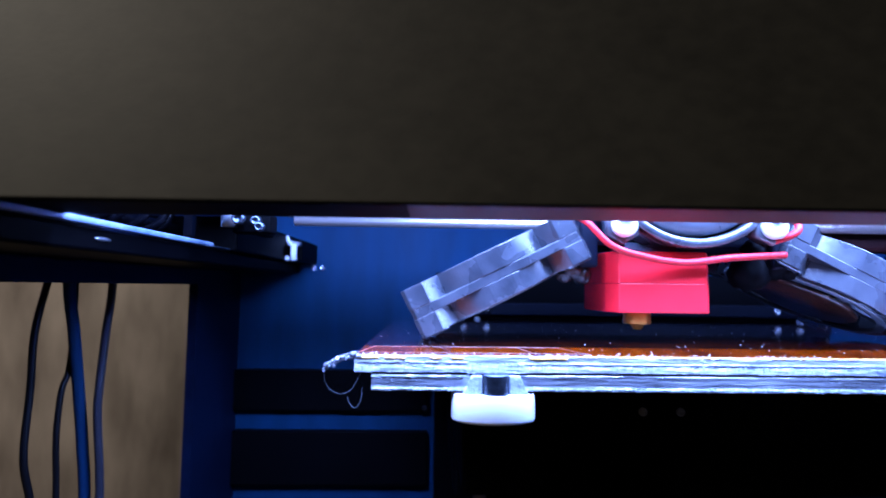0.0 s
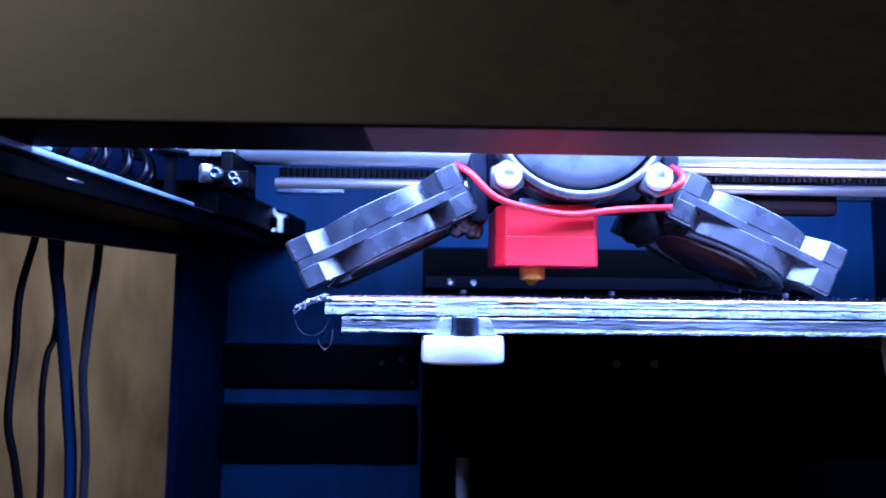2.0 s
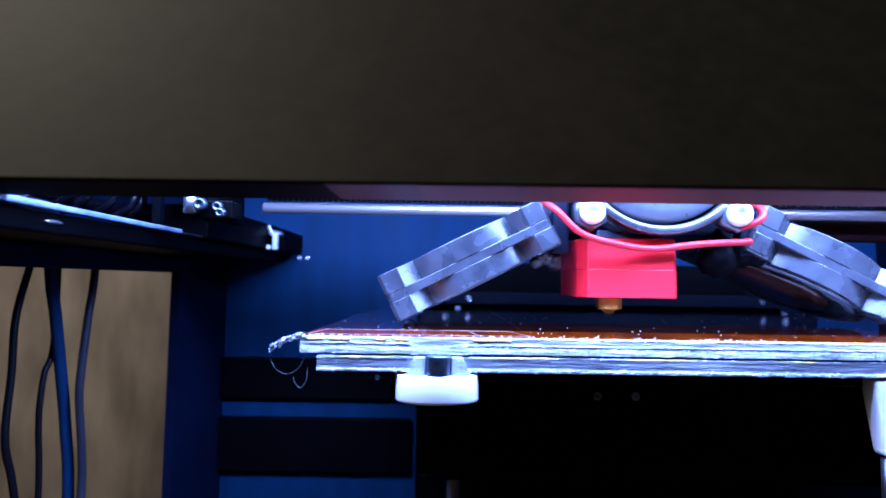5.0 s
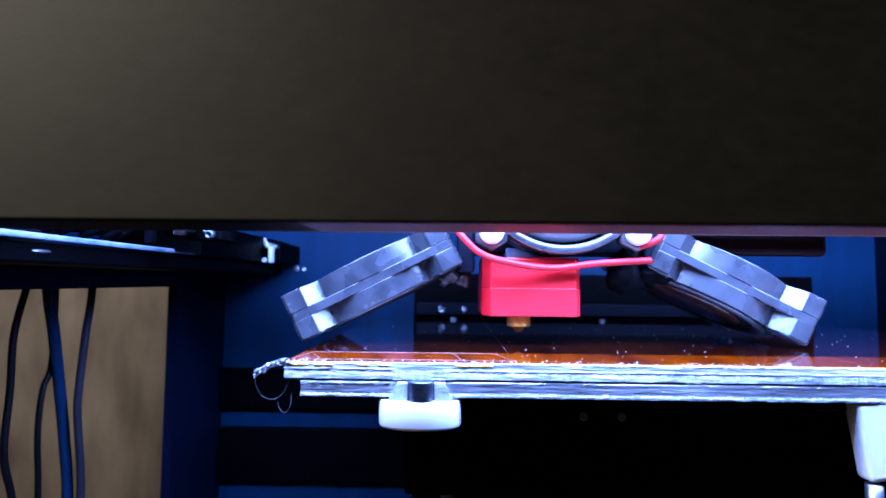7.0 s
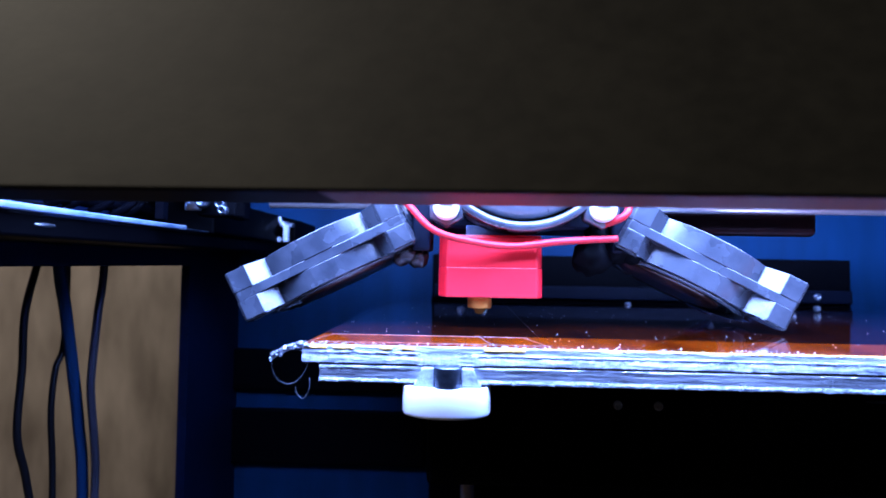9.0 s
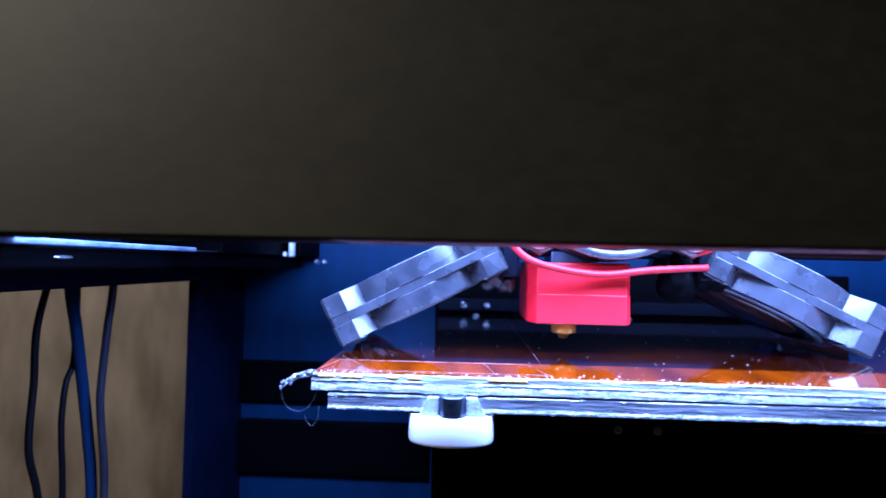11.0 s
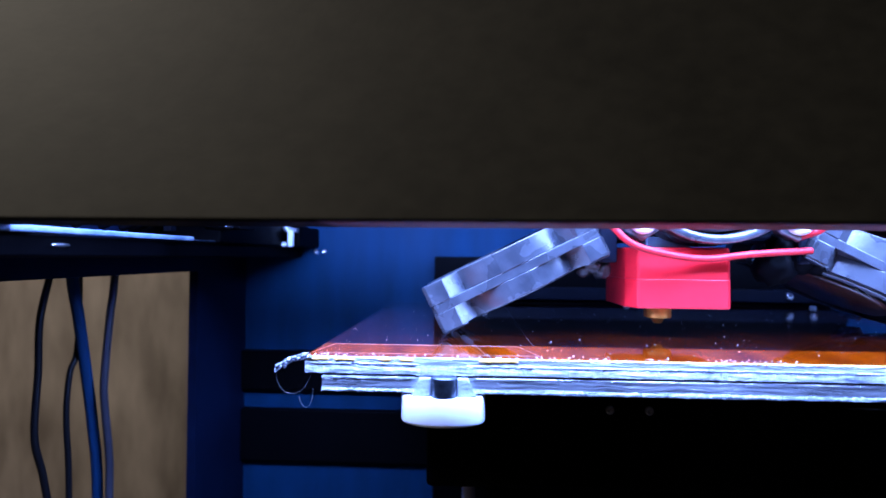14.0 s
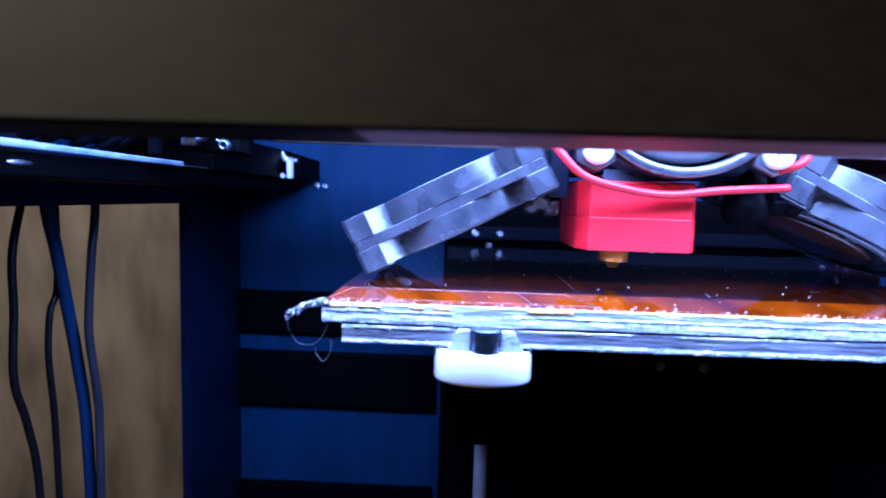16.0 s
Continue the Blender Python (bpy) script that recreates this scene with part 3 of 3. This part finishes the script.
def build_side_fan(head, side):
    """A 40 mm axial fan seen from its edge: round duct, mid web, corner posts, hub and blades."""
    m = at(HX + (0.0402 if side > 0 else -0.0425), 0.0245 if side > 0 else 0.0205, 0.0146) @ pose(0, 0, 0, 0, side * 26.5, 0)
    h, t, hole = 0.020, 0.0054, 0.0186
    fan = None
    steps = [2 * math.pi * (k + 0.5) / 160 for k in range(160)]

    def reach(a, web):
        """How far the moulding goes out in the direction a: square at the web, else round with corner posts."""
        square = h / max(abs(math.cos(a)), abs(math.sin(a)))
        if web:
            return square - 0.0002
        x, y = abs(square * math.cos(a)), abs(square * math.sin(a))
        return min(square, 0.0277) if min(x, y) > 0.0140 else min(0.02015, square)
    for z0, z1, web in ((-t, -0.0012, False), (-0.0012, 0.0008, True), (0.0008, t, False)):
        b = bmesh.new()
        loops = []
        for z, inner in ((z0, False), (z1, False), (z1, True), (z0, True)):
            loops.append([b.verts.new((math.cos(a) * (hole if inner else reach(a, web)), math.sin(a) * (hole if inner else reach(a, web)), z)) for a in steps])
        for p, q in zip(loops, loops[1:] + loops[:1]):
            for k in range(160):
                b.faces.new((p[k], p[(k + 1) % 160], q[(k + 1) % 160], q[k]))
        bmesh.ops.transform(b, matrix=m, verts=b.verts)
        if fan is None:
            fan = part("side_fan", b, "fan_plastic", head, "dusty black plastic cooling fan tilted toward the bed")
        else:
            part("mid_web" if web else "upper_shell", b, "fan_plastic", fan)
    for s in (-1, 1):
        part("corner_foot", box(s * 0.0168 - 0.0028, s * 0.0168 + 0.0028, -h + 0.0003, -h + 0.0055, -t - 0.0004, -t, 0.0002, 1, None, m), "fan_plastic", fan)
    for a in range(3):
        part("strut", box(0.006, 0.0192, -0.0011, 0.0011, -t, -t + 0.0015, 0.0, 1, None, m @ pose(0, 0, 0, 0, 0, 30 + 120 * a)), "fan_plastic", fan)
    # motor cap, coloured brown for the bed's orange bounce
    part("hub_label", lathe([(0, -t - 0.0007), (0.0120, -t - 0.0007), (0.0126, -t - 0.0003), (0.0126, -t + 0.0002), (0, -t + 0.0002)], 36, m=m), "fan_cap_bounce", fan, "glossy motor cap, browned by orange bounce light in its colour")
    part("guard_ring", lathe([(0.0166, -t - 0.0005), (0.0178, -t - 0.0005), (0.0182, -t - 0.0002), (0.0182, -t), (0.0162, -t)], 56, m=m), "rotor_plastic", fan, "pale plastic ring")
    part("hub", lathe([(0, -t + 0.0002), (0.0095, -t + 0.0002), (0.0105, -0.0035), (0.0105, 0.004), (0.0095, 0.0048), (0, 0.0048)], 32, m=m), "fan_plastic", fan)
    for k in range(7):
        part("blade", box(0.010, 0.0182, -0.0052, 0.0052, -0.0004, 0.0004, 0.0, 1, None, m @ pose(0, 0, 0, 0, 0, k * 360 / 7) @ pose(0, 0, 0, 36, 0, 0)), "fan_plastic", fan)
    for ob in fan.children_recursive + [fan]:
        if ob.name.split(".")[0] in ("side_fan", "mid_web", "upper_shell"):
            bev = ob.modifiers.new("worn_edge", "BEVEL")
            bev.width, bev.segments, bev.limit_method, bev.angle_limit = 0.00013, 2, "ANGLE", radians(40)
    return fan


def build_head():
    head = thing("extruder_carriage", "moving 3D printer extruder with red silicone sock and three black fans", "extruder", at=(0.063, 0.021, 0))
    prof = [(-0.0114, 0.0072), (-0.0096, 0.0034), (0.0097, 0.0034), (0.0109, 0.0052), (0.0109, 0.0240), (-0.0114, 0.0240)]

    def block(levels):
        b = bmesh.new()
        rings = [[b.verts.new((x * k, 0.0140 + (y - 0.0140) * k, z)) for x, y in prof] for k, z in levels]
        b.faces.new(rings[0]), b.faces.new(rings[-1])
        for p, q in zip(rings, rings[1:]):
            for k in range(6):
                b.faces.new((p[k], p[(k + 1) % 6], q[(k + 1) % 6], q[k]))
        bmesh.ops.bevel(b, geom=[e for e in b.edges if abs(e.verts[0].co.z - e.verts[1].co.z) > 0.003], offset=0.0004, segments=3, profile=0.5, affect="EDGES")
        return b
    sock = part("heater_sock", block(((0.994, 0.0131), (0.990, 0.0194), (0.97, 0.0200))), "sock", head, "red silicone heater sock")
    part("skirt", block(((0.985, 0.0067), (1.0, 0.0070), (1.0, 0.0129), (0.994, 0.0130))), "sock", sock, "red silicone skirt with chamfered corners")
    part("nozzle", lathe([(0, 0.0025), (0.0009, 0.0025), (0.0016, 0.0036), (0.0029, 0.0038), (0.0031, 0.0041), (0.0031, 0.0072), (0, 0.0072)], 6, m=at(-0.0022, 0.0130, 0) @ pose(0, 0, 0, 0, 0, 30)), "brass", head, "brass nozzle")
    # front fan
    m = at(HX, 0.0, FZ) @ pose(0, 0, 0, 90, 0, 0)
    b = bmesh.new()
    lathe([(0.0186, -0.0006), (0.0189, 0.0), (0.0203, 0.0), (0.0206, -0.0005), (0.0210, -0.01), (0.0186, -0.01), (0.0186, -0.0006)], 96, b, m)
    for sx in (-1, 1):
        for sz in (-1, 1):
            lathe([(0, 0.0), (0.0036, 0.0), (0.0041, -0.0006), (0.0041, -0.0035), (0, -0.0035)], 6, b, at(HX + sx * 0.016, 0, FZ + sz * 0.016) @ pose(0, 0, 0, 90, 0, 0) @ pose(0, 0, 0, 0, 0, 30))
    front = part("front_fan", b, "fan_plastic", head, "black axial fan facing front")
    part("rotor", lathe([(0, 0.0002), (0.0090, 0.0002), (0.0150, -0.0002), (0.0176, -0.0010), (0.0180, -0.0018), (0.0180, -0.0045), (0, -0.0045)], 96, m=m), "rotor_plastic", front, "smooth grey fan rotor")
    part("hub_label", lathe([(0, 0.0008), (0.0078, 0.0008), (0.0080, 0.0006), (0.0080, 0.0002), (0, 0.0002)], 40, m=m), "dust_grey", front, "pale round fan label")
    for sx in (-1, 1):
        part("bolt", lathe(screw_head(0.0027, 0.002), 28, m=at(HX + sx * 0.016, 0.0, FZ - 0.016) @ pose(0, 0, 0, 90, 0, 0)), "bolt_zinc", front, "shiny zinc plated bolt")
    part("carriage_body", box(HX - 0.022, HX + 0.022, 0.011, 0.032, 0.0215, 0.062, 0.001), "black_sheet", head, "black carriage body")
    part("heat_block", box(-0.0055, 0.0045, 0.0104, 0.022, 0.0200, 0.0225, 0.0003), "rail_metal", head)
    for side in (-1, 1):
        build_side_fan(head, side)
    for x, z, r in ((HX - 0.0245, 0.0165, 0.0028), (HX - 0.0225, 0.0152, 0.0025), (HX - 0.0262, 0.0150, 0.0019), (HX - 0.0215, 0.0185, 0.0024), (HX + 0.0215, 0.0180, 0.0036), (HX + 0.0245, 0.0170, 0.0028), (HX + 0.0175, 0.0205, 0.0030), (HX + 0.0160, 0.0158, 0.0042)):
        b = bmesh.new()
        bmesh.ops.create_icosphere(b, subdivisions=3, radius=r)
        for v in b.verts:
            v.co *= 1 + 0.25 * noise.noise(v.co * 700 + Vector((x * 900, 0, 0)))
        bmesh.ops.transform(b, matrix=at(x, 0.0095, z), verts=b.verts)
        for f in b.faces:
            f.smooth = True
        part("glue_lump", b, "burnt" if x < HX else "black_matte", head, "dark lump of hot glue")
    part("rear_plate", box(HX + 0.026, 0.0850, 0.0310, 0.0345, 0.0222, 0.0315, 0.0016, 4), "dark_red", head, "glossy dark red rear plate with rounded corners")
    part("bracket", box(HX - 0.0235, HX - 0.0195, 0.006, 0.018, 0.0165, 0.032, 0.0006), "black_sheet", head)
    part("bracket", box(HX + 0.0195, HX + 0.0235, 0.006, 0.018, 0.0165, 0.032, 0.0006), "black_sheet", head)
    w = tube([(-0.0205, 0.004, 0.0285), (-0.0175, 0.0, 0.0258), (-0.0125, -0.001, 0.0208), (-0.0055, -0.0005, 0.0186), (0.004, 0.0015, 0.0176), (0.014, 0.0010, 0.0187), (0.0257, 0.0015, 0.0195)], 0.00075)
    part("wire", w, "wire_red", head, "red fan wire")
    w = tube([(0.0225, 0.001, 0.0222), (0.0262, -0.001, 0.0238), (0.0275, 0.0, 0.0262), (0.0265, 0.003, 0.0285)], 0.00075)
    part("wire", w, "wire_red", head, "red fan wire")
    return head


def build_cables():
    def cable(pts, r, mt, label):
        tagged(link("cable", tube(pts, r), mt), label, "cable", "cables beside the printer")
    x = -0.096
    cable([(x, 0.066, 0.12), (x, 0.0655, 0.060), (x, 0.0632, 0.028), (x, 0.0630, 0.016), (x, 0.0582, -0.0014), (x, 0.0578, -0.0172), (x, 0.0569, -0.0356), (x, 0.0607, -0.0495), (x, 0.064, -0.070), (x, 0.066, -0.13), (x, 0.066, -0.259)], 0.0010, "cable_black", "thin black cable hanging outside the window")
    x = -0.092
    cable([(x, 0.060, 0.12), (x, 0.0622, 0.060), (x, 0.0648, 0.0150), (x, 0.0684, -0.0022), (x, 0.0721, -0.0197), (x, 0.0756, -0.0378), (x, 0.0786, -0.062), (x, 0.080, -0.13), (x, 0.080, -0.259)], 0.0017, "cable_blue", "thick blue cable hanging outside the window")
    x = -0.0945
    cable([(x, 0.070, 0.12), (x, 0.0705, 0.060), (x, 0.0720, 0.008), (x, 0.0714, -0.0127), (x, 0.0686, -0.0191), (x, 0.0674, -0.0272), (x, 0.0674, -0.0356), (x, 0.0690, -0.0582), (x, 0.070, -0.13), (x, 0.070, -0.259)], 0.0009, "cable_black", "thin black cable hanging outside the window")
    x = -0.086
    cable([(x, 0.078, 0.12), (x, 0.078, 0.060), (x, 0.0765, 0.0130), (x, 0.0743, -0.0026), (x, 0.0723, -0.0196), (x, 0.0722, -0.0282), (x, 0.0749, -0.0461), (x, 0.0754, -0.0605), (x, 0.0745, -0.13), (x, 0.0745, -0.259)], 0.0012, "cable_grey", "dark grey cable hanging outside the window")


build_room()
build_housing()
build_left_rail()
build_gantry()
build_bed()
build_z_carriage()
head = build_head()
build_cables()

# The extruder's way through time: seconds, x and y in metres
EXTRUDER = [
    (0, 0.0632, 0.0175), (0.5, 0.0586, 0.0172), (1, 0.0538, 0.0174), (1.5, 0.0491, 0.0174), (2, 0.0441, 0.0172), (2.5, 0.0389, 0.0172), (3, 0.0342, 0.0173),
    (3.15, 0.0317, 0.0173), (3.25, 0.0302, 0.0173), (3.4, 0.0355, 0.0175), (3.5, 0.0467, 0.0180), (3.6, 0.0569, 0.0185), (3.7, 0.0619, 0.0188), (3.9, 0.0655, 0.0192),
    (4.5, 0.0690, 0.0205), (5.3, 0.0645, 0.0215), (5.8, 0.0596, 0.0218), (6, 0.0575, 0.0220), (6.5, 0.0523, 0.0222), (7, 0.0482, 0.0219), (7.5, 0.0425, 0.0218),
    (8, 0.0378, 0.0214), (8.5, 0.0331, 0.0211), (8.8, 0.0318, 0.0212), (9, 0.0328, 0.0214), (9.5, 0.0370, 0.0212), (12, 0.0622, 0.0218), (12.5, 0.0675, 0.0218),
    (13, 0.0720, 0.0216), (13.5, 0.0774, 0.0217), (13.6, 0.0780, 0.0217), (14, 0.0748, 0.0218), (14.5, 0.0698, 0.0217), (15, 0.0637, 0.0209), (15.5, 0.0600, 0.0210), (16, 0.0543, 0.0211)]


def motions():
    walk(head, [(t, pose(x, y, 0)) for t, x, y in EXTRUDER])


motions()
